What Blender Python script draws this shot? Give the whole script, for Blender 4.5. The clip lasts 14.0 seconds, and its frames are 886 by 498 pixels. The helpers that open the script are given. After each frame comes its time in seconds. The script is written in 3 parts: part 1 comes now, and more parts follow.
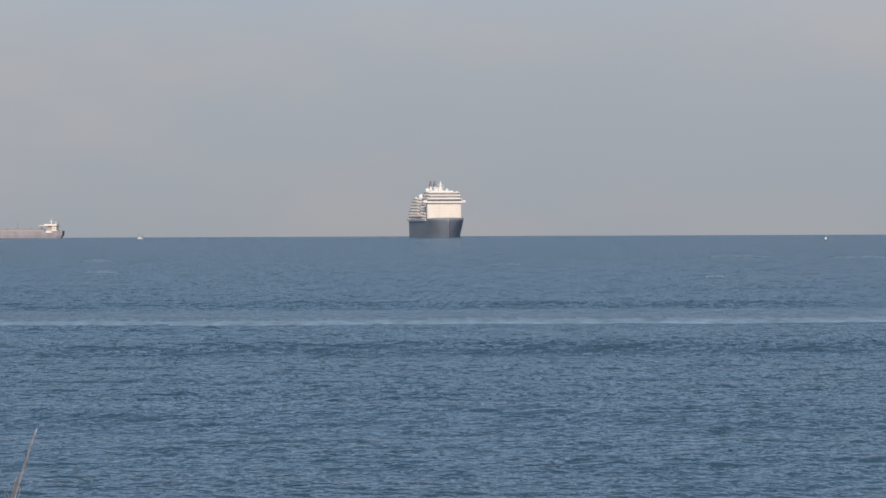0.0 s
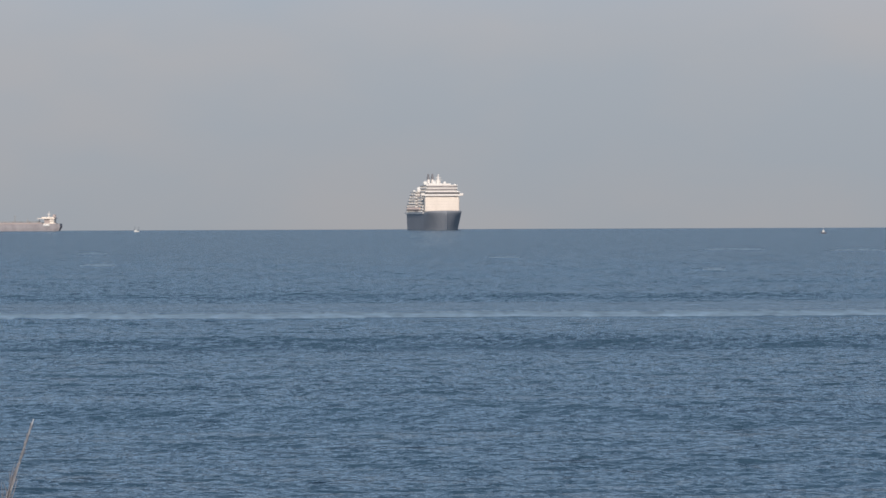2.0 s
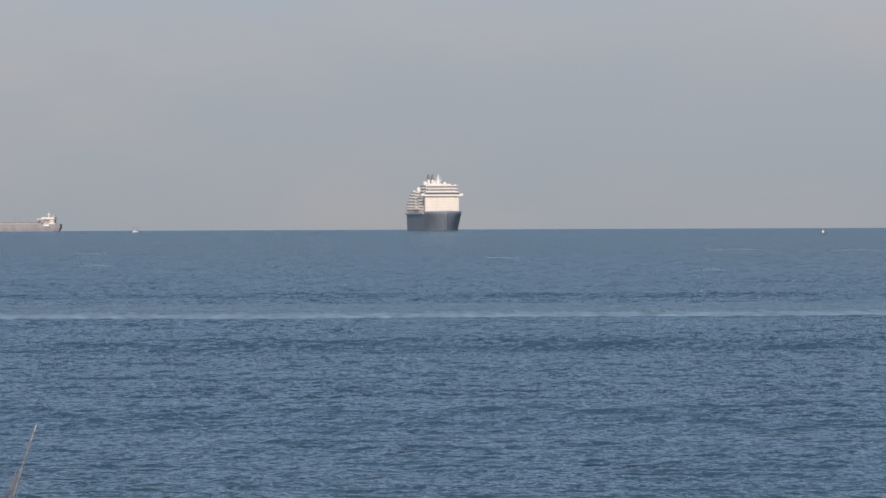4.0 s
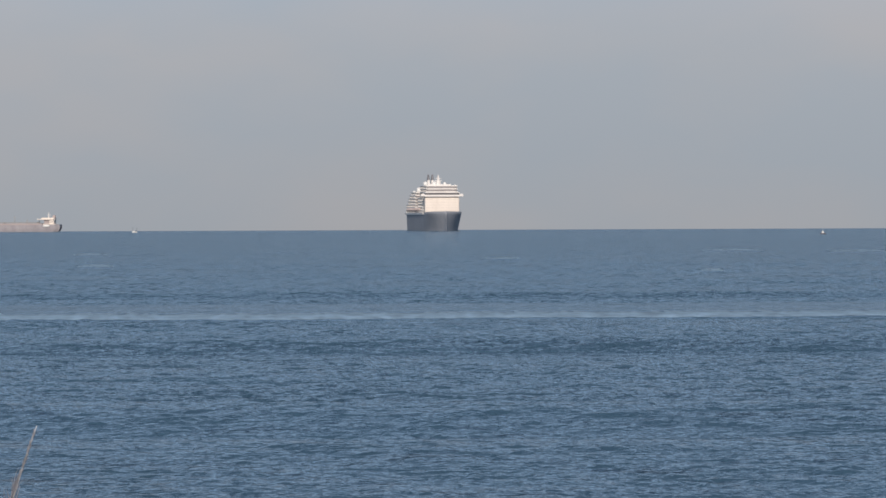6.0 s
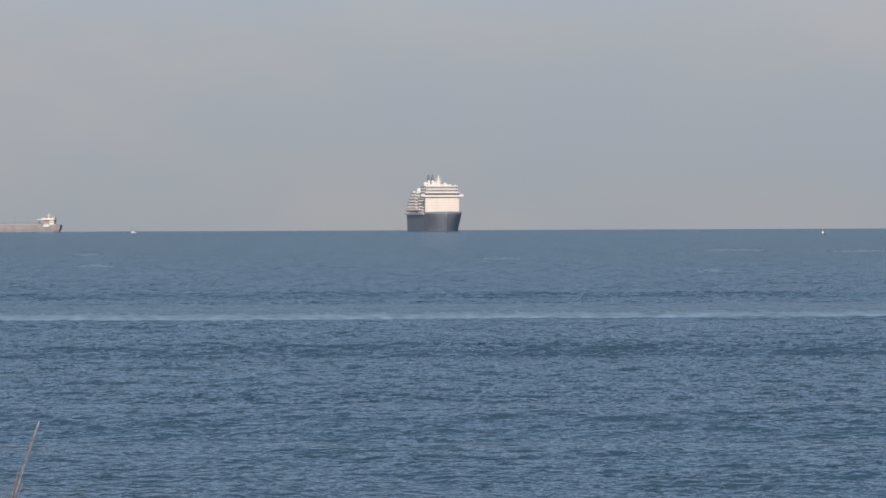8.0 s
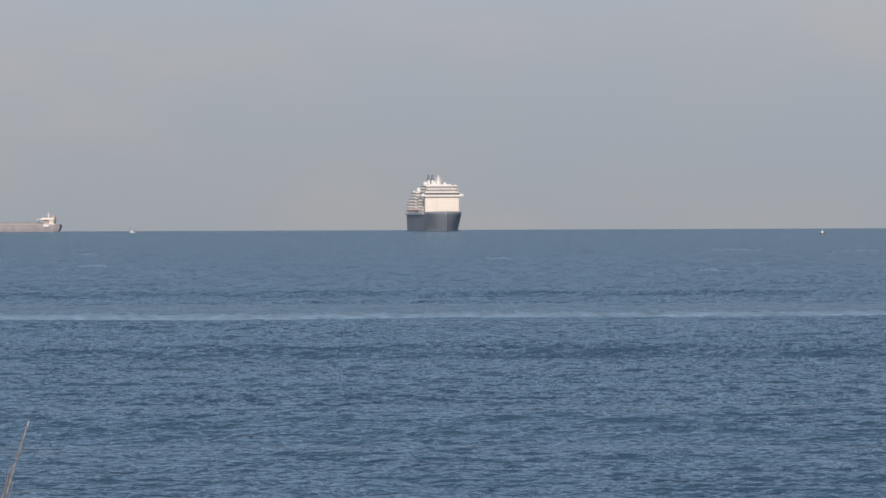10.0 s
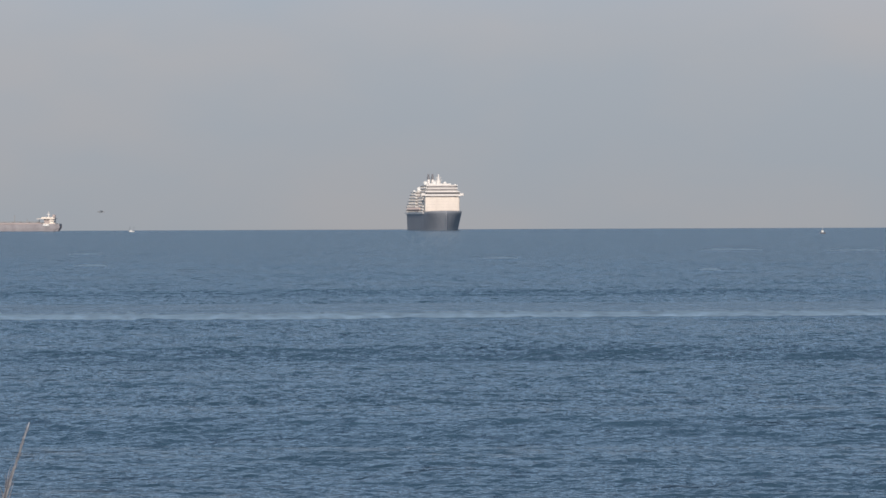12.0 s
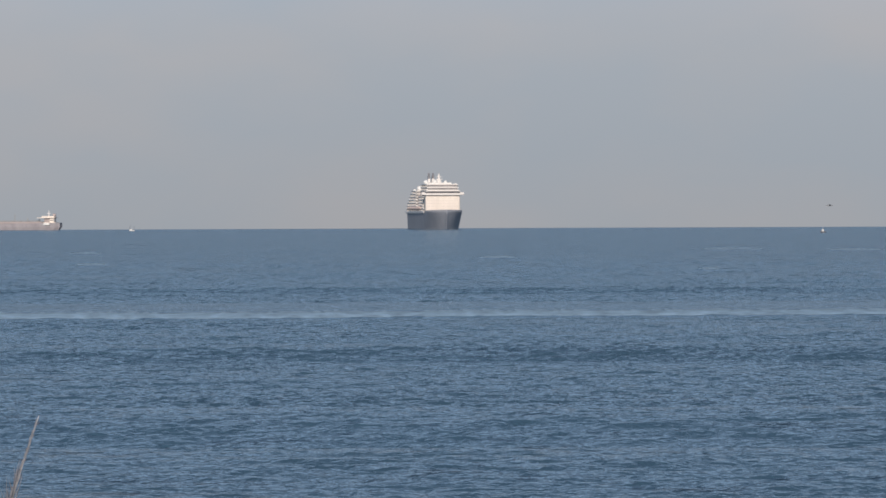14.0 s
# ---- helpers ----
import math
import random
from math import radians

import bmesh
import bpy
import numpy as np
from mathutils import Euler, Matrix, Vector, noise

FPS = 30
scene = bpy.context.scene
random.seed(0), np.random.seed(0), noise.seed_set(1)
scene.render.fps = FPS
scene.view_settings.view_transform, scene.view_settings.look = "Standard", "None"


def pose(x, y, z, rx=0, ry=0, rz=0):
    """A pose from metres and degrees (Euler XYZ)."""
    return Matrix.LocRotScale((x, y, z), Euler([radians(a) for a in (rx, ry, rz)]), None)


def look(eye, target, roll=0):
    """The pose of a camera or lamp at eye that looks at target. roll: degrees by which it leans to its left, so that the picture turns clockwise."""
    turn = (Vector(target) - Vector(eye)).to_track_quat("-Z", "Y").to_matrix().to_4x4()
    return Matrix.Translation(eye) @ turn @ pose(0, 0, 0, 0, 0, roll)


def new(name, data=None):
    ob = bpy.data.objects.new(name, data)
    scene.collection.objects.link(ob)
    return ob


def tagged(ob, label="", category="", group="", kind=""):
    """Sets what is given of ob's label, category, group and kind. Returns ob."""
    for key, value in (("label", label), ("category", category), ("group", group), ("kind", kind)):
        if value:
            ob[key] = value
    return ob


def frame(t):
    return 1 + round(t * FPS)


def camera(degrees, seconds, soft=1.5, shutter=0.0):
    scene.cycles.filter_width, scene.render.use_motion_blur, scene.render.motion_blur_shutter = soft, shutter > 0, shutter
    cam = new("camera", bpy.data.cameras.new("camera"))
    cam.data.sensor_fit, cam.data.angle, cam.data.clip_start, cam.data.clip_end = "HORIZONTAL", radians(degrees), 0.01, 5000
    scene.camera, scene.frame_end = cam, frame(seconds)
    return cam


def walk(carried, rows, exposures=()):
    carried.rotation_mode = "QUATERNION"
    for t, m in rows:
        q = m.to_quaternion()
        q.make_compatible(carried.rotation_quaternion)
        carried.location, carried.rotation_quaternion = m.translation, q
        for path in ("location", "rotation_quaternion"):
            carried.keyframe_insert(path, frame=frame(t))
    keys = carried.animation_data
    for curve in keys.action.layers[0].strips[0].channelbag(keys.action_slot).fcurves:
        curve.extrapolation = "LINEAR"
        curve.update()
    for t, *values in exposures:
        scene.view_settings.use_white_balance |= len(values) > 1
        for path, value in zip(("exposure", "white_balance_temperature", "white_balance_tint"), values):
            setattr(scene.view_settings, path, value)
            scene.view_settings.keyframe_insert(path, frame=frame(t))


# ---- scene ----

# Camera on a tripod, on a bank 12 m above the sea, with a long lens
cam = camera(9.805, 14.0, soft=1.6)
EYE = (0.0, 0.0, 12.0)


def aim(turn, tilt, roll=-0.22):
    """The camera's pose for a turn to the left and a tilt from the level, in degrees."""
    return pose(*EYE, 90 + tilt, 0, turn) @ pose(0, 0, 0, 0, 0, roll)


walk(cam, [
    (0.0, aim(0.0251, -0.2790)), (0.25, aim(0.0226, -0.2890)), (0.5, aim(0.0188, -0.3022)), (0.75, aim(0.0119, -0.3222)),
    (1.0, aim(0.0056, -0.3385)), (1.25, aim(0.0025, -0.3473)), (1.5, aim(0.0006, -0.3523)), (2.0, aim(0.0000, -0.3573)),
    (2.5, aim(0.0000, -0.3573)), (3.0, aim(0.0000, -0.3561)), (4.2, aim(-0.0013, -0.3529)), (5.5, aim(-0.0013, -0.3504)),
    (6.5, aim(-0.0031, -0.3485)), (7.5, aim(-0.0031, -0.3479)), (8.0, aim(-0.0013, -0.3460)), (9.2, aim(-0.0031, -0.3473)),
    (10.5, aim(-0.0050, -0.3492)), (11.0, aim(-0.0056, -0.3492)), (11.5, aim(-0.0038, -0.3510)), (12.0, aim(-0.0038, -0.3561)),
    (12.5, aim(-0.0056, -0.3573)), (13.0, aim(-0.0056, -0.3611)), (13.5, aim(-0.0006, -0.3667)), (14.0, aim(0.0000, -0.3673))])

# ---- sky and sun ----
SUN_WAY = Vector((-0.07, -0.9975, 0.0)).normalized()
SUN_UP = radians(24)
world = bpy.data.worlds.new("sky")
scene.world = world
world.use_nodes = True


def sky_nodes():
    nt = world.node_tree
    nt.nodes.clear()
    n = nt.nodes.new
    link = nt.links.new
    coord = n("ShaderNodeTexCoord")
    split = n("ShaderNodeSeparateXYZ")
    link(coord.outputs["Generated"], split.inputs[0])
    up = n("ShaderNodeMath")
    up.operation = "MAXIMUM"
    up.inputs[1].default_value = 0.004
    link(split.outputs[2], up.inputs[0])
    join = n("ShaderNodeCombineXYZ")
    link(split.outputs[0], join.inputs[0])
    link(split.outputs[1], join.inputs[1])
    link(up.outputs[0], join.inputs[2])
    sky = n("ShaderNodeTexSky")
    sky.sky_type = "NISHITA"
    sky.sun_disc = False
    sky.sun_elevation = SUN_UP
    sky.sun_rotation = math.atan2(SUN_WAY.x, SUN_WAY.y)
    sky.dust_density = 1.0
    link(join.outputs[0], sky.inputs[0])
    scale = n("ShaderNodeVectorMath")
    scale.operation = "SCALE"
    scale.inputs[3].default_value = SKY_GAIN
    link(sky.outputs[0], scale.inputs[0])
    # thin high cloud, lying in long soft banks
    stretch = n("ShaderNodeMapping")
    stretch.inputs["Scale"].default_value = (16, 16, 34)
    stretch.inputs["Location"].default_value = (3.1, 0.4, 1.3)
    link(coord.outputs["Generated"], stretch.inputs[0])
    cloud = n("ShaderNodeTexNoise")
    cloud.inputs["Scale"].default_value = 1.0
    cloud.inputs["Detail"].default_value = 5
    cloud.inputs["Roughness"].default_value = 0.45
    link(stretch.outputs[0], cloud.inputs[0])
    tone = n("ShaderNodeValToRGB")
    tone.color_ramp.elements[0].position = 0.38
    tone.color_ramp.elements[0].color = (*HAZE_BLUE, 1)
    tone.color_ramp.elements[1].position = 0.66
    tone.color_ramp.elements[1].color = (*HAZE_WARM, 1)
    link(cloud.outputs[0], tone.inputs[0])
    # clear low sky under the high blue, then sea haze, whole at the horizon
    def fade(low, high):
        thin = n("ShaderNodeMapRange")
        thin.interpolation_type = "SMOOTHSTEP"
        for key, value in (("From Min", low), ("From Max", high), ("To Min", 1.0), ("To Max", 0.0)):
            thin.inputs[key].default_value = value
        link(split.outputs[2], thin.inputs[0])
        return thin

    deep = n("ShaderNodeMapRange")
    for key, value in (("From Min", -0.003), ("From Max", 0.042), ("To Min", 0.94), ("To Max", 1.10)):
        deep.inputs[key].default_value = value
    link(split.outputs[2], deep.inputs[0])
    haze = n("ShaderNodeVectorMath")
    haze.operation = "SCALE"
    link(tone.outputs[0], haze.inputs[0])
    link(deep.outputs[0], haze.inputs[3])
    clear = n("ShaderNodeMix")
    clear.data_type = "RGBA"
    link(fade(0.12, 0.5).outputs[0], clear.inputs[0])
    link(scale.outputs[0], clear.inputs[6])
    clear.inputs[7].default_value = (*LOW_SKY, 1)
    mix = n("ShaderNodeMix")
    mix.data_type = "RGBA"
    link(fade(0.03, 0.085).outputs[0], mix.inputs[0])
    link(clear.outputs[2], mix.inputs[6])
    link(haze.outputs[0], mix.inputs[7])
    back = n("ShaderNodeBackground")
    back.inputs[1].default_value = 1.0
    link(mix.outputs[2], back.inputs[0])
    out = n("ShaderNodeOutputWorld")
    link(back.outputs[0], out.inputs[0])


SKY_GAIN = 0.07
LOW_SKY = (0.355, 0.48, 0.635)
HAZE_BLUE = (0.347, 0.382, 0.427)
HAZE_WARM = (0.395, 0.397, 0.417)
sky_nodes()
sun_data = bpy.data.lights.new("sun", "SUN")
sun_data.energy = 3.2
sun_data.angle = radians(0.6)
sun_data.color = (1.0, 0.87, 0.76)
sun = new("sun", sun_data)
sun.matrix_basis = look(Vector((0, 0, 300)) + Vector((SUN_WAY.x, SUN_WAY.y, math.tan(SUN_UP))) * 100, (0, 0, 300))

# ---- materials ----


def paint(name, color, rough=0.5, spread=0.12, scale=0.6, bump=0.0, metal=0.0, streak=1.0):
    """A painted or natural surface with grain at two scales and faint runs."""
    m = bpy.data.materials.new(name)
    m.use_nodes = True
    nt = m.node_tree
    n, link = nt.nodes.new, nt.links.new
    bsdf = nt.nodes["Principled BSDF"]
    coord = n("ShaderNodeTexCoord")
    place = n("ShaderNodeMapping")
    place.inputs["Scale"].default_value = (scale, scale, scale / streak)
    link(coord.outputs["Object"], place.inputs[0])
    big = n("ShaderNodeTexNoise")
    big.inputs["Scale"].default_value = 1.0
    big.inputs["Detail"].default_value = 3
    fine = n("ShaderNodeTexNoise")
    fine.inputs["Scale"].default_value = 9.0
    fine.inputs["Detail"].default_value = 4
    link(place.outputs[0], big.inputs[0])
    link(place.outputs[0], fine.inputs[0])
    both = n("ShaderNodeMath")
    both.operation = "MULTIPLY_ADD"
    both.inputs[1].default_value = 0.5
    link(fine.outputs[0], both.inputs[0])
    link(big.outputs[0], both.inputs[2])
    ramp = n("ShaderNodeValToRGB")
    ramp.color_ramp.elements[0].position = 0.5
    ramp.color_ramp.elements[1].position = 1.0
    ramp.color_ramp.elements[0].color = (*[c * (1 - spread) for c in color], 1)
    ramp.color_ramp.elements[1].color = (*[min(1, c * (1 + spread)) for c in color], 1)
    link(both.outputs[0], ramp.inputs[0])
    link(ramp.outputs[0], bsdf.inputs["Base Color"])
    bsdf.inputs["Roughness"].default_value = rough
    bsdf.inputs["Metallic"].default_value = metal
    if bump:
        b = n("ShaderNodeBump")
        b.inputs["Strength"].default_value = bump
        b.inputs["Distance"].default_value = 0.02
        link(both.outputs[0], b.inputs["Height"])
        link(b.outputs[0], bsdf.inputs["Normal"])
    return m


def sea_material(name, color, rough, ripple, gloss=1.0):
    """Sea water: deep blue body, wind ripples at two sizes over the built waves."""
    m = bpy.data.materials.new(name)
    m.use_nodes = True
    nt = m.node_tree
    n, link = nt.nodes.new, nt.links.new
    nt.nodes.remove(nt.nodes["Principled BSDF"])
    body = n("ShaderNodeBsdfDiffuse")
    shine = n("ShaderNodeBsdfGlossy")
    shine.inputs["Color"].default_value = (*[c * gloss for c in SEA_SHINE], 1)
    shine.inputs["Roughness"].default_value = rough
    bend = n("ShaderNodeFresnel")
    bend.inputs["IOR"].default_value = 1.33
    both = n("ShaderNodeMixShader")
    link(bend.outputs[0], both.inputs[0])
    link(body.outputs[0], both.inputs[1])
    link(shine.outputs[0], both.inputs[2])
    link(both.outputs[0], nt.nodes["Material Output"].inputs[0])
    coord = n("ShaderNodeTexCoord")
    gust = n("ShaderNodeTexNoise")
    gust.inputs["Scale"].default_value = 0.012
    gust.inputs["Detail"].default_value = 4
    link(coord.outputs["Object"], gust.inputs[0])
    ramp = n("ShaderNodeValToRGB")
    ramp.color_ramp.elements[0].position = 0.35
    ramp.color_ramp.elements[1].position = 0.68
    ramp.color_ramp.elements[0].color = (*[c * 0.86 for c in color], 1)
    ramp.color_ramp.elements[1].color = (*[c * 1.14 for c in color], 1)
    link(gust.outputs[0], ramp.inputs[0])
    link(ramp.outputs[0], body.inputs["Color"])
    before = None
    for across, along, depth in RIPPLES:
        lie = n("ShaderNodeMapping")
        lie.inputs["Scale"].default_value = (across, along, 0.5 * across)
        link(coord.outputs["Object"], lie.inputs[0])
        grain = n("ShaderNodeTexNoise")
        grain.inputs["Scale"].default_value = 1.0
        grain.inputs["Detail"].default_value = 2
        grain.inputs["Distortion"].default_value = 0.3
        link(lie.outputs[0], grain.inputs[0])
        bump = n("ShaderNodeBump")
        bump.inputs["Strength"].default_value = ripple
        bump.inputs["Distance"].default_value = depth
        link(grain.outputs[0], bump.inputs["Height"])
        if before:
            link(before.outputs[0], bump.inputs["Normal"])
        before = bump
    for node in (body, shine, bend):
        link(before.outputs[0], node.inputs["Normal"])
    return m


# wind ripples: how many a metre along and across their crests, and their depth in metres
RIPPLES = ((0.11, 0.066, 3.7), (0.40, 0.25, 0.72), (1.2, 0.76, 0.47), (2.9, 1.8, 0.10))
SEA_SHINE = (0.69, 0.768, 0.838)
SEA_BLUE = (0.049, 0.101, 0.154)
water_mat = sea_material("sea_water", SEA_BLUE, 0.12, 0.85)
calm_mat = sea_material("calm_water", SEA_BLUE, 0.14, 0.62, 0.92)
foam_mat = paint("spent_foam", (0.25, 0.38, 0.51), 0.9, 0.3, 0.5, 0.3)
# navy lightened to grey, which puts the sea haze into the hull colour
hull_mat = paint("hazed_navy_hull", (0.275, 0.297, 0.338), 0.8, 0.08, 0.08, streak=3)
white_mat = paint("ship_white_paint", (0.76, 0.73, 0.70), 0.5, 0.06, 0.2, streak=2)
cream_mat = paint("cream_ship_paint", (0.76, 0.69, 0.62), 0.5, 0.06, 0.3, streak=3)
# dark glass raised in tone, with haze put into its colour
glass_mat = paint("hazed_window_glass", (0.13, 0.125, 0.13), 0.2, 0.2, 0.5)
# grey stands in for shade in the recesses, paled for haze
shade_mat = paint("balcony_recess_shade", (0.30, 0.285, 0.29), 0.6, 0.2, 0.5)
# window colour kept pale to imitate blur and haze at this distance
cabin_mat = paint("hazed_cabin_window", (0.66, 0.60, 0.54), 0.4, 0.2, 0.8)
# funnel grey made fainter, as haze would leave it
funnel_mat = paint("hazed_funnel_steel", (0.21, 0.21, 0.23), 0.6, 0.15, 0.4)
orange_mat = paint("pale_lifeboat_orange", (0.72, 0.59, 0.54), 0.5, 0.1, 0.6)
# red drawn towards the sky's tone: haze painted into the tanker's hull
hazed_red_mat = paint("hazed_red_hull", (0.31, 0.293, 0.312), 0.8, 0.2, 0.12, streak=3)
# deck red paled likewise to show haze
deck_mat = paint("hazed_red_oxide_deck", (0.40, 0.345, 0.34), 0.8, 0.15, 0.2)
pipe_mat = paint("grey_deck_pipe", (0.30, 0.30, 0.29), 0.6, 0.15, 0.5)
boat_mat = paint("boat_gelcoat", (0.80, 0.80, 0.78), 0.3, 0.05, 1.2)
dull_boat_mat = paint("dull_boat_paint", (0.13, 0.13, 0.15), 0.6, 0.15, 1.0)
dark_boat_mat = paint("dark_boat_paint", (0.05, 0.05, 0.06), 0.5, 0.15, 1.0)
straw_mat = paint("dry_reed_straw", (0.40, 0.42, 0.47), 0.9, 0.25, 18, 0.3)
tan_mat = paint("dead_reed_leaf", (0.25, 0.252, 0.285), 0.9, 0.25, 20, 0.3)
plume_mat = paint("faded_seed_head", (0.275, 0.28, 0.315), 0.9, 0.3, 40, 0.3)
red_mat = paint("reddish_reed_sheath", (0.26, 0.275, 0.315), 0.9, 0.25, 25, 0.3)
feather_mat = paint("dusky_feathers", (0.27, 0.275, 0.29), 0.8, 0.2, 30)
soil_mat = paint("dry_grassy_soil", (0.15, 0.125, 0.075), 0.95, 0.35, 1.2, 0.6)

# ---- mesh helpers ----


def mesh_from(name, bm, material, smooth=False):
    me = bpy.data.meshes.new(name)
    bmesh.ops.recalc_face_normals(bm, faces=bm.faces)
    for f in bm.faces:
        f.smooth = smooth
    bm.to_mesh(me)
    bm.free()
    me.materials.append(material)
    return me


def part(name, bm, material, parent, label="", smooth=False):
    ob = new(name, mesh_from(name, bm, material, smooth))
    ob.parent = parent
    return tagged(ob, label)


def thing(name, label, category, at, group="", kind=""):
    ob = new(name)
    ob.matrix_basis = at
    return tagged(ob, label, category, group, kind)


def box(bm, x0, x1, y0, y1, z0, z1, bevel=0.0):
    m = Matrix.LocRotScale(((x0 + x1) / 2, (y0 + y1) / 2, (z0 + z1) / 2), None, (x1 - x0, y1 - y0, z1 - z0))
    made = bmesh.ops.create_cube(bm, size=1.0, matrix=m)
    if bevel:
        edges = {e for v in made["verts"] for e in v.link_edges}
        bmesh.ops.bevel(bm, geom=list(edges), offset=bevel, segments=2, affect="EDGES", profile=0.5)
    return bm


def rod(bm, a, b, r0, r1=None, sides=8):
    a, b = Vector(a), Vector(b)
    turn = (b - a).to_track_quat("Z", "Y").to_matrix().to_4x4()
    m = Matrix.Translation((a + b) / 2) @ turn
    bmesh.ops.create_cone(bm, cap_ends=True, segments=sides, radius1=r0, radius2=r0 if r1 is None else r1,
                          depth=(b - a).length, matrix=m)
    return bm


def ball(bm, c, r, squash=1.0):
    bmesh.ops.create_uvsphere(bm, u_segments=14, v_segments=9, radius=r,
                              matrix=Matrix.Translation(c) @ Matrix.Diagonal((1, 1, squash, 1)))
    return bm


def loft(bm, rings, close_ends=True):
    """Skin over rings of equal count, each an open line of points from side to side."""
    rows = [[bm.verts.new(p) for p in ring] for ring in rings]
    for r0, r1 in zip(rows, rows[1:]):
        for i in range(len(r0) - 1):
            bm.faces.new((r0[i], r0[i + 1], r1[i + 1], r1[i]))
    if close_ends:
        bm.faces.new(rows[0])
        bm.faces.new(rows[-1])
    for r0, r1 in zip(rows, rows[1:]):
        bm.faces.new((r0[0], r1[0], r1[-1], r0[-1]))
    return bm


def grid_mesh(name, X, Y, Z, material):
    """A sheet from arrays of rows and columns."""
    rows, cols = X.shape
    co = np.stack([X, Y, Z], -1).reshape(-1, 3).astype(np.float32)
    i = np.arange(rows * cols).reshape(rows, cols)
    quads = np.stack([i[:-1, :-1], i[:-1, 1:], i[1:, 1:], i[1:, :-1]], -1).reshape(-1, 4).astype(np.int32)
    me = bpy.data.meshes.new(name)
    me.vertices.add(len(co))
    me.vertices.foreach_set("co", co.ravel())
    me.loops.add(quads.size)
    me.loops.foreach_set("vertex_index", quads.ravel())
    me.polygons.add(len(quads))
    me.polygons.foreach_set("loop_start", np.arange(0, quads.size, 4, dtype=np.int32))
    me.polygons.foreach_set("use_smooth", np.ones(len(quads), dtype=bool))
    me.update()
    me.validate()
    me.materials.append(material)
    return new(name, me)


# ---- the sea ----


def sea_spectrum(seed, count, short, long, steep, narrow=1.3):
    """Short-crested wave trains: their wave numbers, heights, phases and lengths along the way of the wind."""
    rng = np.random.default_rng(seed)
    length = short * (long / short) ** rng.random(count)
    ky = -2 * np.pi / length
    kx = rng.normal(0, 1, count) * 2 * np.pi / (length * narrow)
    height = steep / -ky * (1.0 / length) ** 0.24 * rng.uniform(0.6, 1.3, count) / math.sqrt(count / 2)
    height *= 1 + 0.6 * np.exp(-(np.log(length / 3.2) / 0.6) ** 2)
    return kx, ky, height, rng.random(count) * 2 * np.pi, length


def sea_height(X, Y, trains, step, low_near=True):
    """Sharp-crested sum of the trains; waves too short for the local step of the sheet fade out."""
    Z = np.zeros_like(X)
    patch = 0.8 + 0.3 * np.sin(X * 0.043 + 1.7 * np.sin(Y * 0.011)) * np.sin(Y * 0.027 + 0.9)
    for kx, ky, a, ph, length in zip(*trains):
        fade = np.clip((length / step - 1.6) / 1.4, 0, 1)
        s = np.sin(kx * X + ky * Y + ph)
        Z += a * fade * (s + 0.35 * (s * s - 0.5))
    # height grows seaward, set so the near waves look right from the camera
    return Z * patch * np.clip(0.60 + 0.40 * (Y - 220) / 260, 0.60, 1.15) if low_near else Z * patch


def wave_sheet(label, seed, cols, near, far, first, power, sink):
    """A fan of open water whose mesh grows coarser with distance."""
    y, ys = near, []
    while y < far:
        ys.append(y)
        y += first * (y / 235) ** power
    Y1 = np.array(ys)
    u = np.linspace(-1, 1, cols)
    X = (0.092 * Y1[:, None] + 9.0) * u[None, :]
    Y = np.repeat(Y1[:, None], cols, 1)
    step = first * (Y / 235) ** power
    Z = sea_height(X, Y, sea_spectrum(seed, 140, 0.7, 9.0, WAVE_STEEP), step)
    for k, a, slant, ph in SWELL:
        Z += a * np.clip((430 - Y) / 90, 0.2, 1) * np.sin(k * Y + slant * X + ph + 0.5 * np.sin(X * 0.04 + ph))
    Z -= sink * np.clip((Y - far * 0.6) / (far * 0.4), 0, 1)
    ob = grid_mesh("chop", X, Y, Z, water_mat)
    return tagged(ob, label, "sea water", kind="stuff")


WAVE_STEEP = 0.126
# long swell: wave number, height, slant, phase
SWELL = ((0.118, 0.21, 0.004, 0.4), (0.151, 0.13, -0.007, 2.1), (0.087, 0.20, 0.002, 4.0))
SEA_X, SEA_Y = np.meshgrid(np.linspace(-9000, 9000, 37), np.linspace(40, 9040, 31))
open_sea = grid_mesh("water", SEA_X, SEA_Y, np.where(SEA_Y > 2000, 0.0, -0.9), water_mat)
tagged(open_sea, "deep blue open sea reaching to the horizon", "sea", kind="structure")
chop = wave_sheet("choppy blue sea waves running towards the shore", 3, 560, 206, 2300, 0.26, 1.22, 0.0)
cross_chop = wave_sheet("choppy blue sea waves running slantwise", 8, 400, 206, 1200, 0.45, 1.3, 1.1)


def wake_wave(label, y, width, height, lean, seed, half):
    """A long low swell left by a passing boat, with chop on its back."""
    cols, rows = int(half * 2 / 0.22), 64
    u = np.linspace(-1, 1, cols)
    v = np.linspace(-1, 1, rows)
    X, V = np.meshgrid(u * half, v)
    bow = 3.0 * np.sin(X * 0.021 + seed) + 1.6 * np.sin(X * 0.067 + 2 * seed)
    Y = V * width + X * lean + bow
    hump = np.cos(V * np.pi / 2) ** 2 * (1 + 0.10 * np.sin(X * 0.05 + seed) + 0.08 * np.sin(X * 0.17))
    Z = height * hump - 0.16 - 1.1 * np.clip(np.abs(V) * 3 - 2, 0, 1) ** 1.5 + sea_height(X, Y, sea_spectrum(20 + seed, 80, 0.9, 4.0, 0.15), np.full_like(X, 0.5), False) * (0.3 + 0.5 * hump)
    ob = grid_mesh("wake_wave", X, Y, Z, water_mat)
    ob.matrix_basis = pose(0, y, 0)
    return tagged(ob, label, "wave", "waves of the wake", "stuff")


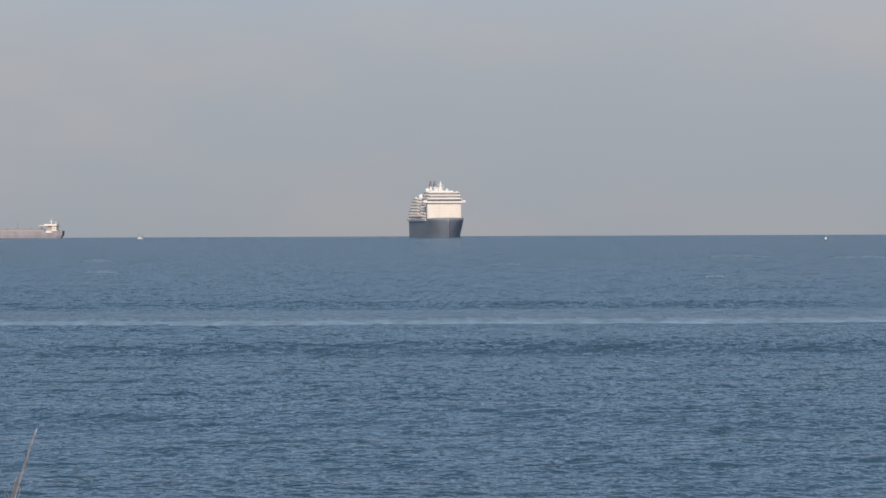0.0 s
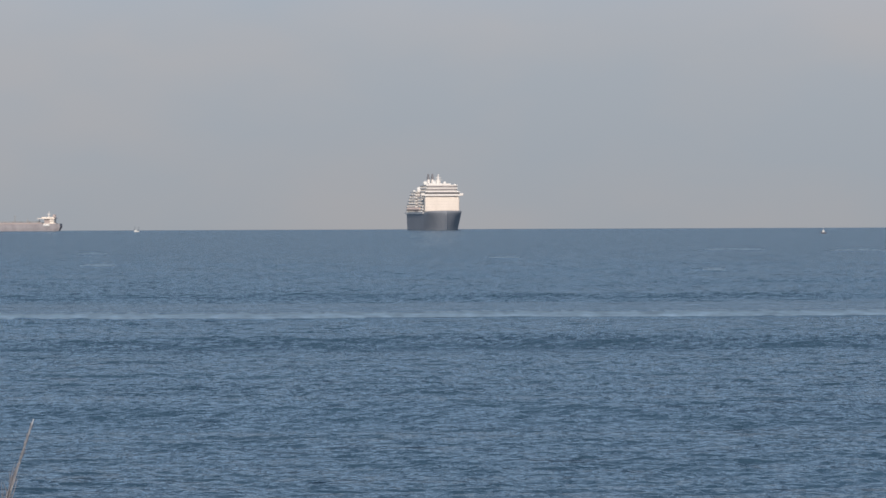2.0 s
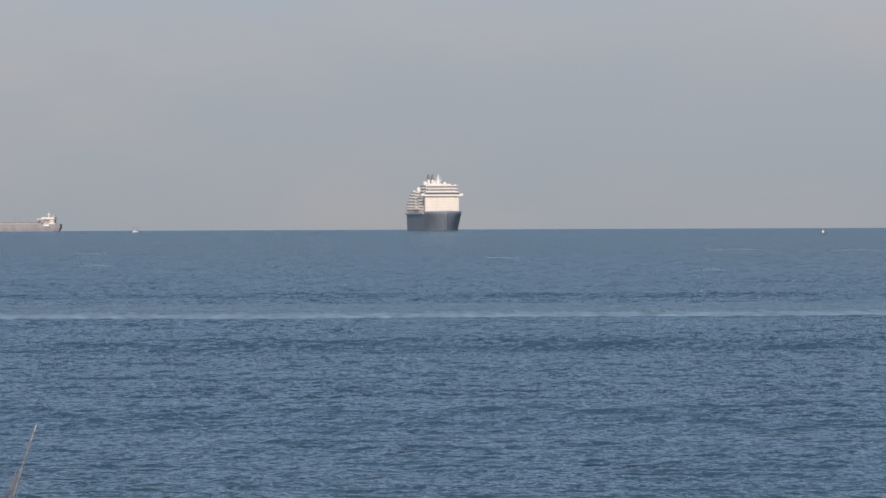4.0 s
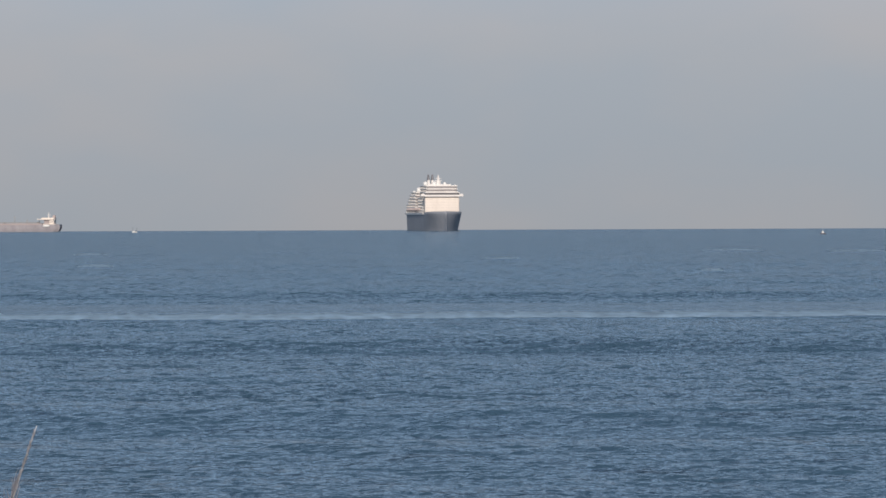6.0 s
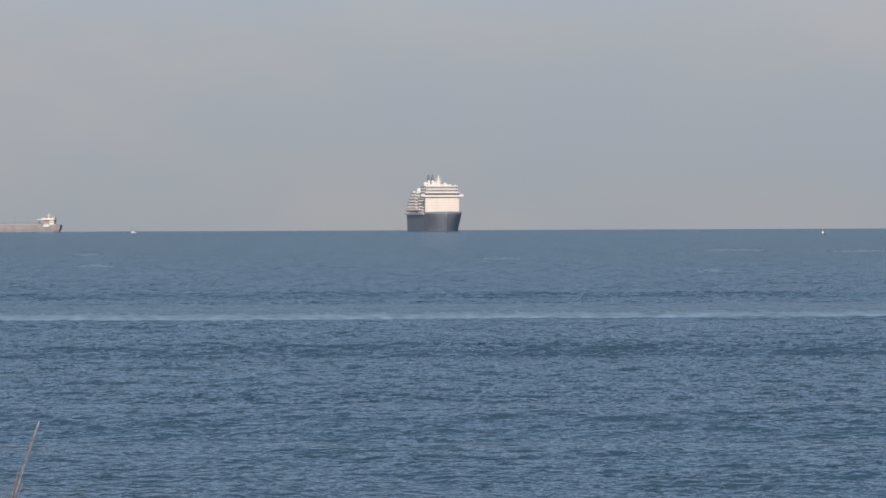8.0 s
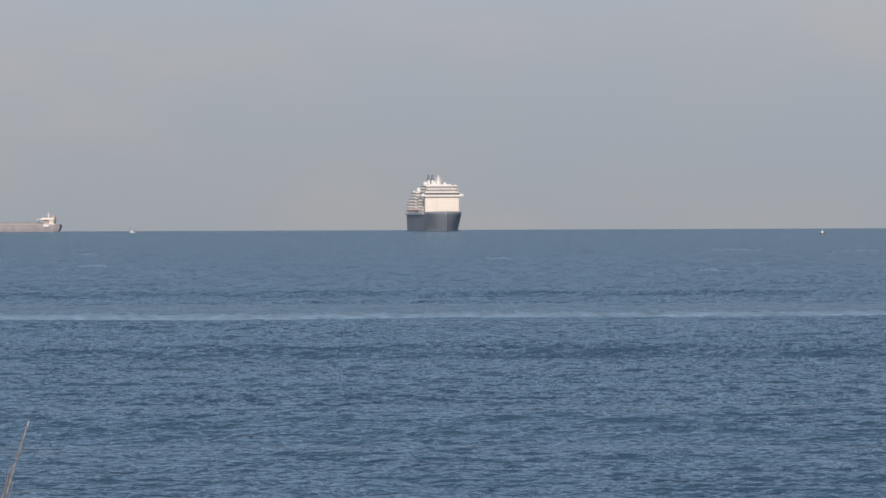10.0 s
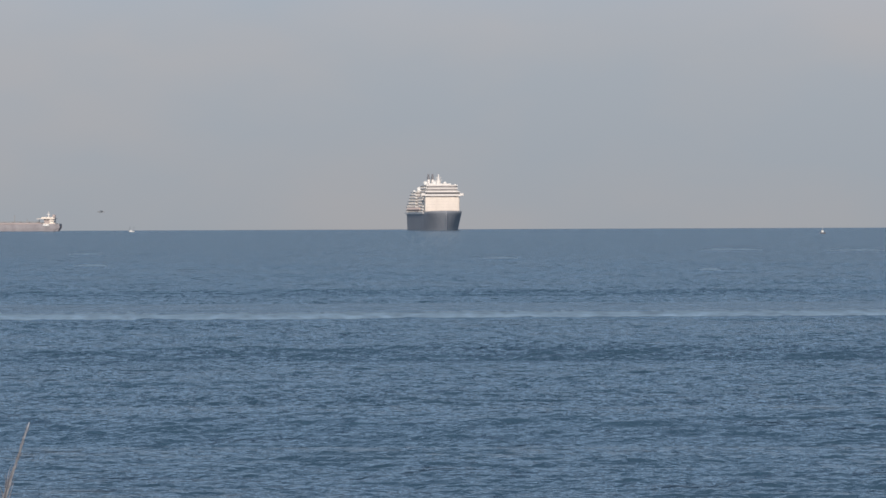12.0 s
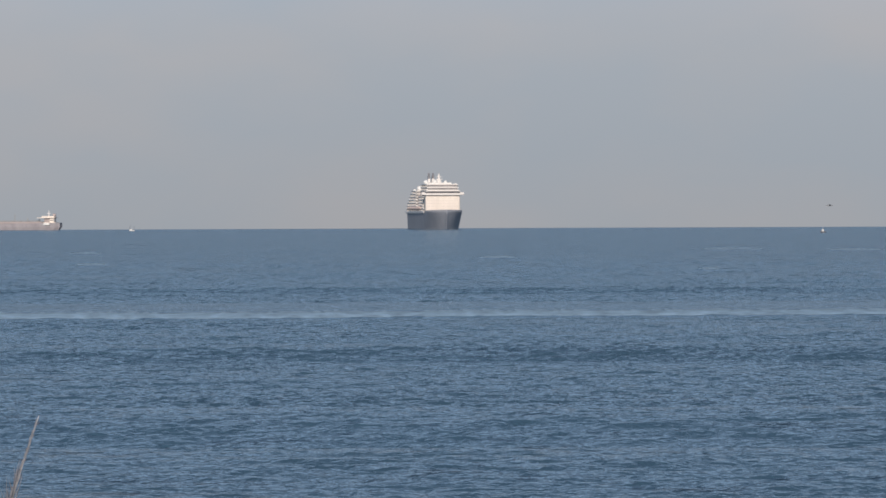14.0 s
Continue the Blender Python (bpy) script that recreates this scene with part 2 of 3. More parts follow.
near_wave = wake_wave("low dark wake swell rolling towards the shore", 484, 15, 1.1, 0.0, 1, 75)
far_wave = wake_wave("low dark wake swell rolling out to sea", 750, 18, 0.9, -0.02, 2, 105)


def calm_track():
    """Smoothed water along a boat's track, with a paler line of spent foam on its near edge."""
    X, V = np.meshgrid(np.linspace(-95, 95, 420), np.linspace(0, 1, 50))
    edge = 4 * np.sin(X * 0.03) + 2 * np.sin(X * 0.11 + 1)
    Y = 613 + edge * (1 - V) + 122 * V
    Z = 0.55 - 1.6 * np.clip(1 - V * 18, 0, 1) + 0.03 * np.sin(X * 0.4 + Y * 0.9) * np.sin(Y * 0.31) - 2.4 * np.clip(V - 0.6, 0, 1)
    ob = grid_mesh("calm_track", X, Y, Z, calm_mat)
    tagged(ob, "smooth pale water along a boat's track", "sea water", kind="stuff")
    X, V = np.meshgrid(np.linspace(-95, 95, 900), np.linspace(0, 1, 14))
    edge = 4 * np.sin(X * 0.03) + 2 * np.sin(X * 0.11 + 1)
    Y = 611 + edge + 22 * V
    ragged = np.sin(X * 0.35) * np.sin(X * 0.083 + 2) + np.sin(X * 1.7 + 3 * V) * np.sin(X * 0.61) + 0.7 * np.sin(X * 3.7 + 2 * np.sin(X * 0.9) + 5 * V)
    Z = -1.0 + 1.62 * np.clip(V * 4, 0, 1) ** 0.5 - 0.14 * V + 0.03 * ragged
    foam = grid_mesh("foam_line", X, Y, Z, foam_mat)
    tagged(foam, "thin pale line of spent foam on the sea", "foam", kind="stuff")


calm_track()


def foam_streak(x, y, wide, seed):
    """A short pale streak of broken water."""
    X, V = np.meshgrid(np.linspace(-1, 1, 60), np.linspace(-1, 1, 9))
    taper = np.clip(1 - X * X, 0, 1) ** 0.6
    ragged = 0.85 + 0.18 * np.sin(X * 9 + seed) * np.sin(X * 23 + 2 * seed)
    Y = V * (2.2 + 0.004 * y) + 3.5 * np.sin(X * 2.1 + seed) * X
    Z = -0.12 + 0.56 * taper * ragged * np.cos(V * np.pi / 2)
    ob = grid_mesh("foam_streak", X * wide / 2, Y, Z, foam_mat)
    ob.matrix_basis = pose(x, y, 0)
    return tagged(ob, "short pale streak of broken water on the sea", "foam", "foam streaks", "stuff")


foam_streaks = [foam_streak(*row) for row in (
    (103, 1830, 22, 1), (-88, 1306, 9, 2), (17, 1502, 11, 3), (141, 1760, 21, 4), (-118, 1720, 10, 5), (60, 1150, 5, 6))]

# ---- the bank on which the camera stands ----


def bank():
    X, Y = np.meshgrid(np.linspace(-60, 60, 90), np.linspace(-90, 62, 110))
    fall = np.clip((Y - 24) / 34, 0, 1)
    near = np.clip((Y - 3) / 14, 0, 1)
    Z = 10.4 - 1.4 * near * near * (3 - 2 * near) - 12.0 * fall * fall * (3 - 2 * fall) + 0.06 * np.sin(X * 0.9) * np.sin(Y * 0.7 + 1) * (1 - fall)
    ob = grid_mesh("ground", X, Y, Z, soil_mat)
    tagged(ob, "dry grassy bank above the shore", "ground", kind="structure")


bank()


def reed():
    """A dry reed: bent stem, thin drooping seed head, sheath and two leaves at its foot."""
    root = thing("reed", "tall dry straw-coloured reed swaying in the wind", "reed", pose(-1.99, 20, 8.95))

    def line(t):
        return Vector((0.425 * t ** 1.88, 0.02 * t, 2.285 * t))

    bm = bmesh.new()
    for i in range(14):
        a, b = i / 14, (i + 1) / 14
        rod(bm, line(a), line(b), 0.011 - 0.009 * a, 0.011 - 0.009 * b, 7)
    part("stem", bm, straw_mat, root, smooth=True)
    bm = bmesh.new()
    rng = random.Random(4)
    for i in range(420):
        t = 0.80 + 0.185 * rng.random()
        p = line(t)
        low = 1 - min(1, (t - 0.80) / 0.12)
        out = Vector((rng.uniform(0.05 - 0.6 * low, 0.85), rng.uniform(-0.6, 0.6), rng.uniform(1.0, 2.6))).normalized()
        reach = rng.uniform(0.012, 0.034) + 0.03 * low * rng.random()
        rod(bm, p, p + out * reach, 0.0009, 0.0004, 4)
    part("seed_head", bm, plume_mat, root, "faded feathery seed head")
    bm = bmesh.new()
    for i in range(14):
        a, b = 0.925 * i / 14, 0.925 * (i + 1) / 14
        rod(bm, line(a) + Vector((-0.004, 0.003, 0)), line(b) + Vector((-0.004, 0.003, 0)), 0.038 * (0.98 - a) + 0.0014, 0.038 * (0.98 - b) + 0.0014, 7)
    part("sheath", bm, red_mat, root, "reddish leaf sheath", True)
    for i in range(40):
        bm = bmesh.new()
        t = rng.uniform(0.80, 0.88)
        p = line(t)
        way = Vector((rng.uniform(-0.24, 0.40), rng.uniform(-0.3, 0.3), 1)).normalized() * rng.uniform(0.07, 0.15)
        side = Vector((rng.uniform(0.0016, 0.0034), 0.0008, 0))
        droop = Vector((rng.uniform(-0.02, 0.03), 0, -0.02))
        rings = []
        for k in range(5):
            u = k / 4
            c = p + way * u + droop * u * u
            w = side * (1 - 0.85 * u)
            rings.append([c - w, c + Vector((0, -0.0008, 0)), c + w])
        loft(bm, rings)
        part("blade", bm, tan_mat, root, smooth=True)
    for side, reach, tall in ((-1, 0.004, 2.02), (1, 0.006, 1.97)):
        bm = bmesh.new()
        rings = []
        for i in range(9):
            t = i / 8
            c = line((0.08 + tall * t) / 2.285) + Vector((side * (0.006 + reach * t ** 2), 0.01 * side, 0))
            w = 0.03 * (1 - t) + 0.001
            rings.append([c + Vector((-w, 0, 0)), c + Vector((0, -0.003, 0)), c + Vector((w, 0, 0))])
        loft(bm, rings)
        part("leaf", bm, tan_mat, root, smooth=True)
    return root


the_reed = reed()

# ---- cruise ship: bow at the origin, stern towards +y ----
LENGTH, BEAM = 285.0, 31.8


def half_breadth(y, z):
    """Half the hull's width at y metres from the bow and z above the water."""
    flare = min(1.0, max(0.0, z / 16.5))
    start = 9.0 * (1 - flare)                       # raked stem
    run = 66 - 40 * flare                           # fullness of the bow grows with height
    t = min(1.0, max(0.0, (y - start) / run))
    w = (1 - (1 - t) ** 2.3) * BEAM / 2
    if y > 250:
        w *= 1 - 0.10 * ((y - 250) / 35) ** 2 * (1.4 - 0.6 * flare)
    return max(w, 0.15)


def cruise_ship():
    turn = 4.7
    bow_at = (-0.6 + 45 * math.sin(radians(turn)), 4655.0, 0.0)
    root = thing("cruise_ship", "large cruise ship with haze-paled navy hull and white decks", "ship", pose(*bow_at, 0, 0, turn))
    bm = bmesh.new()
    rings = []
    for y in [0, 1.5, 4, 7, 10, 14, 19, 25, 32, 40, 50, 62, 76, 92, 120, 160, 200, 240, 262, 276, 285]:
        top = 17.6 - 1.4 * min(1, y / 60)
        levels = [-3, 0, 3, 6, 9, 12, 15, top]
        left = [Vector((-half_breadth(y, z), y, z)) for z in levels]
        right = [Vector((half_breadth(y, z), y, z)) for z in reversed(levels)]
        rings.append(left + right)
    loft(bm, rings)
    hull = part("hull", bm, hull_mat, root, "navy hull paled for haze", True)
    # white bulwark line along the promenade
    bm = bmesh.new()
    for side in (-1, 1):
        box(bm, side * 16.0 - 0.5, side * 16.0 + 0.5, 60, 280, 14.6, 16.6, 0.15)
    part("promenade", bm, white_mat, root, "white promenade strip")
    # forward block of cabins under the bridge
    bm = bmesh.new()
    box(bm, -15.8, 15.8, 46, 63, 16.0, 30.9, 1.2)
    front = part("front_house", bm, cream_mat, root, "cream sunlit front wall")
    for level in range(5):
        for i in range(18):
            bm = bmesh.new()
            x = -13.6 + i * 1.6
            box(bm, x - 0.34, x + 0.34, 45.86, 46.1, 18.0 + level * 2.5, 18.7 + level * 2.5)
            part("window", bm, cabin_mat, front)
    # decks above and behind: white slab over a recess with painted shade, broken by a narrow waist amidships
    for level in range(9):
        z = 16.4 + level * 2.75
        fore = 62 if z < 30 else (108 if z < 32 else 45 + (level - 6) * 2.4)
        w = 16.7 if level < 5 else 14.4
        runs = [(fore, 122, w)]
        if level < 7:
            runs.append((122, 158, 11.6))
            runs.append((158, 278 - max(0, level - 1) * 12, 15.9))
        for first, last, half in runs:
            bm = bmesh.new()
            box(bm, -half + 1.5, half - 1.5, first + 1.2, last - 0.5, z, z + 2.0)
            recess = part("cabin_row", bm, shade_mat, root, "row of cabins behind balconies, shade painted in")
            bm = bmesh.new()
            box(bm, -half, half, first, last, z + 1.75, z + 2.75, 0.2)
            part("deck", bm, white_mat, root)
            if half > 14:
                bm = bmesh.new()
                for side in (-1, 1):
                    for k in range(int((last - first) / 9)):
                        y = first + 4 + k * 9
                        box(bm, side * (half - 0.8) - 0.7, side * (half - 0.8) + 0.7, y - 0.25, y + 0.25, z, z + 1.8)
                tagged(part("balcony_wall", bm, white_mat, recess), kind="stuff")
    # bridge with wings that reach past the hull
    bm = bmesh.new()
    box(bm, -16.2, 16.2, 43.5, 60, 30.8, 32.6, 0.3)
    box(bm, -16.0, 16.0, 43.5, 60, 34.3, 35.0, 0.2)
    bridge = part("bridge", bm, white_mat, root)
    bm = bmesh.new()
    box(bm, -15.4, 15.4, 44.0, 58, 32.5, 34.4)
    part("bridge_windows", bm, glass_mat, bridge, "dark strip of bridge windows")
    for side in (-1, 1):
        bm = bmesh.new()
        box(bm, side * 17.6 - 1.9, side * 17.6 + 1.9, 44.5, 50, 31.0, 33.4, 0.5)
        part("bridge_wing", bm, white_mat, bridge)
    # top deck: lounge, mast, funnels, radar domes
    bm = bmesh.new()
    box(bm, -10.5, 10.5, 74, 110, 40.9, 42.4, 0.6)
    part("lounge", bm, white_mat, root)
    bm = bmesh.new()
    rod(bm, (0, 88, 40), (0, 88, 46), 3.0, 1.9, 10)
    rod(bm, (0, 88, 46), (0, 88, 51.0), 1.2, 0.5, 8)
    for z, w in ((45.5, 3.4), (47.6, 2.6)):
        box(bm, -w, w, 87.5, 88.5, z, z + 0.45, 0.1)
    part("mast", bm, white_mat, root, "white radar mast")
    bm = bmesh.new()
    box(bm, -5.2, 3.8, 160, 182, 34, 43.4, 0.8)
    casing = part("funnel_casing", bm, white_mat, root, "white funnel casing")
    bm = bmesh.new()
    box(bm, -4.6, 3.2, 159.8, 160.2, 40.2, 41.4)
    part("louvre", bm, shade_mat, casing)
    # dark boxes painted as shade in mooring deck openings, under the front wall
    for k in range(9):
        bm = bmesh.new()
        x = -13.2 + k * 3.3
        box(bm, x - 1.1, x + 1.1, 45.8, 46.1, 16.5, 17.2)
        part("opening_shade", bm, shade_mat, front)
    # railing stanchions and lockers along the top deck
    for k in range(7):
        bm = bmesh.new()
        x = -12.6 + k * 4.2
        box(bm, x - 0.5 - 0.2 * (k % 3), x + 0.5, 57, 58.6, 41.1, 41.9 + 0.5 * (k % 2), 0.1)
        part("deck_locker", bm, boat_mat, root)
    for x in (-2.6, 1.2):
        bm = bmesh.new()
        box(bm, x - 1.15, x + 1.15, 167.6, 176.4, 42, 46.8, 0.5)
        part("funnel_base", bm, white_mat, casing, "white lower half of a funnel")
        bm = bmesh.new()
        box(bm, x - 1.0, x + 1.0, 168, 176, 46.4, 49.8, 0.6)
        rod(bm, (x, 172, 49), (x, 172, 52.0), 0.9, 0.8, 10)
        part("funnel", bm, funnel_mat, root, "slim dark grey funnel")
    for x, y, z, r in ((-12.4, 82, 42.8, 2.2), (-4.6, 76, 43.2, 2.0), (-12.1, 163, 37.6, 2.4), (5.5, 82, 42.8, 1.6), (-14.0, 196, 35.6, 1.6)):
        bm = bmesh.new()
        rod(bm, (x, y, z - 3.2), (x, y, z - r * 0.6), 0.8, 0.8, 8)
        ball(bm, (x, y, z), r)
        part("radar_dome", bm, boat_mat, root, "white radar dome", True)
    for side in (-1, 1):
        for k in range(8):
            y = 96 + k * 19
            bm = bmesh.new()
            rings = []
            for i in range(7):
                t = i / 6 * 2 - 1
                w = 1.6 * (1 - t ** 4) + 0.1
                c = Vector((side * 17.1, y + t * 5.5, 19.4))
                rings.append([c + Vector((w * math.cos(a), 0, 1.5 * math.sin(a) * (1 - 0.3 * t * t)))
                              for a in [j * math.pi / 4 for j in range(8)]])
            loft(bm, rings)
            part("lifeboat", bm, orange_mat, root, "pale orange enclosed lifeboat", True)
    return root


liner = cruise_ship()

# ---- tanker, size and distance fitted to the camera's view: stern at the origin, bow towards -x ----


def tanker():
    root = thing("tanker", "low tanker with haze-paled red hull and white bridge", "ship", pose(-359.3, 4860, 0, 0, 0, -6))
    bm = bmesh.new()
    rings = []
    for x in (0, -2, -6, -14, -30, -60, -84, -94, -101, -105):
        w = 8.0 * (1 - max(0, (-x - 80) / 25) ** 2) * (1 if x < -6 else 0.82 + 0.03 * -x) + 0.1
        top = 6.4 if x < -16 else 6.9
        if x < -92:
            top = 8.2
        rings.append([Vector((x + (2.5 if z < 1 and x > -3 else 0) * -1, s * w * k, z)) for s, z, k in
                      ((-1, top, 1), (-1, 3.0, 0.98), (-1, 0, 0.9), (-1, -2, 0.75),
                       (1, -2, 0.75), (1, 0, 0.9), (1, 3.0, 0.98), (1, top, 1))])
    loft(bm, rings)
    part("hull", bm, hazed_red_mat, root, "red and grey hull, paled for haze")
    bm = bmesh.new()
    box(bm, -92, -17, -6.6, 6.6, 6.4, 8.0, 0.3)
    part("cargo_deck", bm, deck_mat, root, "red oxide cargo deck")
    bm = bmesh.new()
    for y in (-2.4, -0.8, 0.8, 2.4):
        rod(bm, (-90, y, 8.7), (-20, y, 8.7), 0.28, 0.28, 6)
    for k in range(9):
        x = -86 + k * 8
        box(bm, x - 0.2, x + 0.2, -3.2, 3.2, 7.9, 8.9)
    part("deck_pipe", bm, pipe_mat, root)
    for x, tall in ((-44, 15.5), (-32, 12), (-20.5, 11.5), (-72, 14)):
        bm = bmesh.new()
        rod(bm, (x, 0, 7), (x, 0, tall), 0.35, 0.15, 7)
        box(bm, x - 1.2, x + 1.2, -0.1, 0.1, tall - 2.2, tall - 1.9)
        part("deck_mast", bm, pipe_mat, root)
    bm = bmesh.new()
    box(bm, -9.8, -5.6, -6.5, 6.5, 6.4, 11.4, 0.3)
    box(bm, -16.0, -4.0, -7.5, 7.5, 6.6, 7.4, 0.2)
    house = part("deckhouse", bm, cream_mat, root, "cream deckhouse")
    bm = bmesh.new()
    box(bm, -15.0, -9.9, -5.6, 5.6, 6.4, 11.3, 0.3)
    part("casing", bm, deck_mat, root, "rust-red casing under the bridge")
    for k in range(3):
        bm = bmesh.new()
        box(bm, -9.2 + k * 1.2, -8.6 + k * 1.2, -6.62, -6.4, 8.8, 9.6)
        part("window", bm, glass_mat, house)
    bm = bmesh.new()
    box(bm, -21.5, -4.6, -8.0, 8.0, 11.3, 12.0, 0.2)
    box(bm, -17.5, -5.5, -6.5, 6.5, 11.9, 13.3, 0.3)
    part("bridge", bm, cream_mat, root, "cream bridge with wide wings")
    bm = bmesh.new()
    rod(bm, (-11.5, 0, 13), (-11.5, 0, 18.6), 0.55, 0.2, 8)
    box(bm, -13.2, -9.8, -0.2, 0.2, 15.6, 16.0)
    part("radar_mast", bm, white_mat, root)
    bm = bmesh.new()
    box(bm, -7.8, -5.0, -1.5, 1.5, 11, 15.6, 0.4)
    part("funnel", bm, deck_mat, root, "rust-red funnel")
    bm = bmesh.new()
    rings = []
    for i in range(7):
        t = i / 6 * 2 - 1
        w = 1.1 * (1 - t ** 4) + 0.08
        c = Vector((-12.5 + t * 3.6, -8.1, 4.9 + 0.6))
        rings.append([c + Vector((0, w * math.cos(a), w * math.sin(a))) for a in [j * math.pi / 4 for j in range(8)]])
    loft(bm, rings)
    part("lifeboat", bm, boat_mat, root, "white lifeboat", True)
    return root


freighter = tanker()

# ---- small boats ----


def boat_hull(length, beam, tall):
    bm = bmesh.new()
    rings = []
    for i in range(10):
        t = i / 9
        w = beam / 2 * (1 - max(0, (t - 0.35) / 0.65) ** 2.2) + 0.03
        rise = tall * (1 + 0.35 * t * t)
        x = (t - 0.5) * length
        rings.append([Vector((x, s * w * k, z)) for s, z, k in
                      ((-1, rise, 1), (-1, rise * 0.4, 0.9), (-1, -0.3, 0.45), (1, -0.3, 0.45), (1, rise * 0.4, 0.9), (1, rise, 1))])
    return loft(bm, rings)


def fishing_boat():
    root = thing("fishing_boat", "small white fishing boat with two dark poles", "boat", pose(-266.0, 4460, 0, 0, 0, 172))
    part("hull", boat_hull(4.6, 1.8, 0.8), boat_mat, root, "white hull")
    bm = bmesh.new()
    box(bm, 0.1, 1.2, -0.6, 0.6, 0.7, 1.6, 0.15)
    part("cabin", bm, boat_mat, root)
    for x, tall in ((-1.6, 4.2), (1.9, 4.8)):
        bm = bmesh.new()
        rod(bm, (x, 0, 0.7), (x - 0.35, 0, tall), 0.16, 0.09, 7)
        part("pole", bm, dark_boat_mat, root, "dark upright pole")
    return root


def cabin_boat():
    root = thing("motor_boat", "small dark motor boat with a white wheelhouse", "boat", pose(250.3, 3400, 0, 0, 0, 160))
    part("hull", boat_hull(3.8, 1.6, 0.8), dull_boat_mat, root, "dark hull")
    bm = bmesh.new()
    box(bm, -0.6, 0.6, -0.5, 0.5, 0.6, 2.0, 0.15)
    box(bm, -0.7, 0.7, -0.6, 0.6, 1.96, 2.12, 0.06)
    part("wheelhouse", bm, boat_mat, root, "white wheelhouse")
    bm = bmesh.new()
    rod(bm, (0, 0, 2.05), (0, 0, 4.2), 0.07, 0.04, 6)
    part("mast", bm, boat_mat, root)
    return root


angler = fishing_boat()
launch = cabin_boat()

# ---- a bird that crosses low over the water ----


def bird():
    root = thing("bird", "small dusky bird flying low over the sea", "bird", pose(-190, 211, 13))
    bm = bmesh.new()
    rings = []
    for i in range(9):
        t = i / 8
        w = 0.024 * math.sin(math.pi * min(1, t * 0.92 + 0.05)) ** 0.8 + 0.002
        c = Vector((0.15 - 0.30 * t, 0, 0))
        rings.append([c + Vector((0, w * math.cos(a), w * 0.85 * math.sin(a))) for a in [j * math.pi / 4 for j in range(8)]])
    loft(bm, rings)
    part("body", bm, feather_mat, root, smooth=True)
    wings = []
    for side in (-1, 1):
        bm = bmesh.new()
        rings = []
        for i in range(7):
            t = i / 6
            c = Vector((0.035 - 0.09 * t * t, side * 0.25 * t, 0.01 + 0.012 * math.sin(t * 3)))
            w = 0.036 * (1 - t) ** 0.6 + 0.003
            rings.append([c + Vector((w, 0, 0)), c + Vector((0, 0, 0.004)), c + Vector((-w, 0, 0)), c + Vector((0, 0, -0.002))])
        loft(bm, rings)
        wings.append(part("wing", bm, feather_mat, root, smooth=True))
    return root, wings


swallow, swallow_wings = bird()


# ---- what moves ----


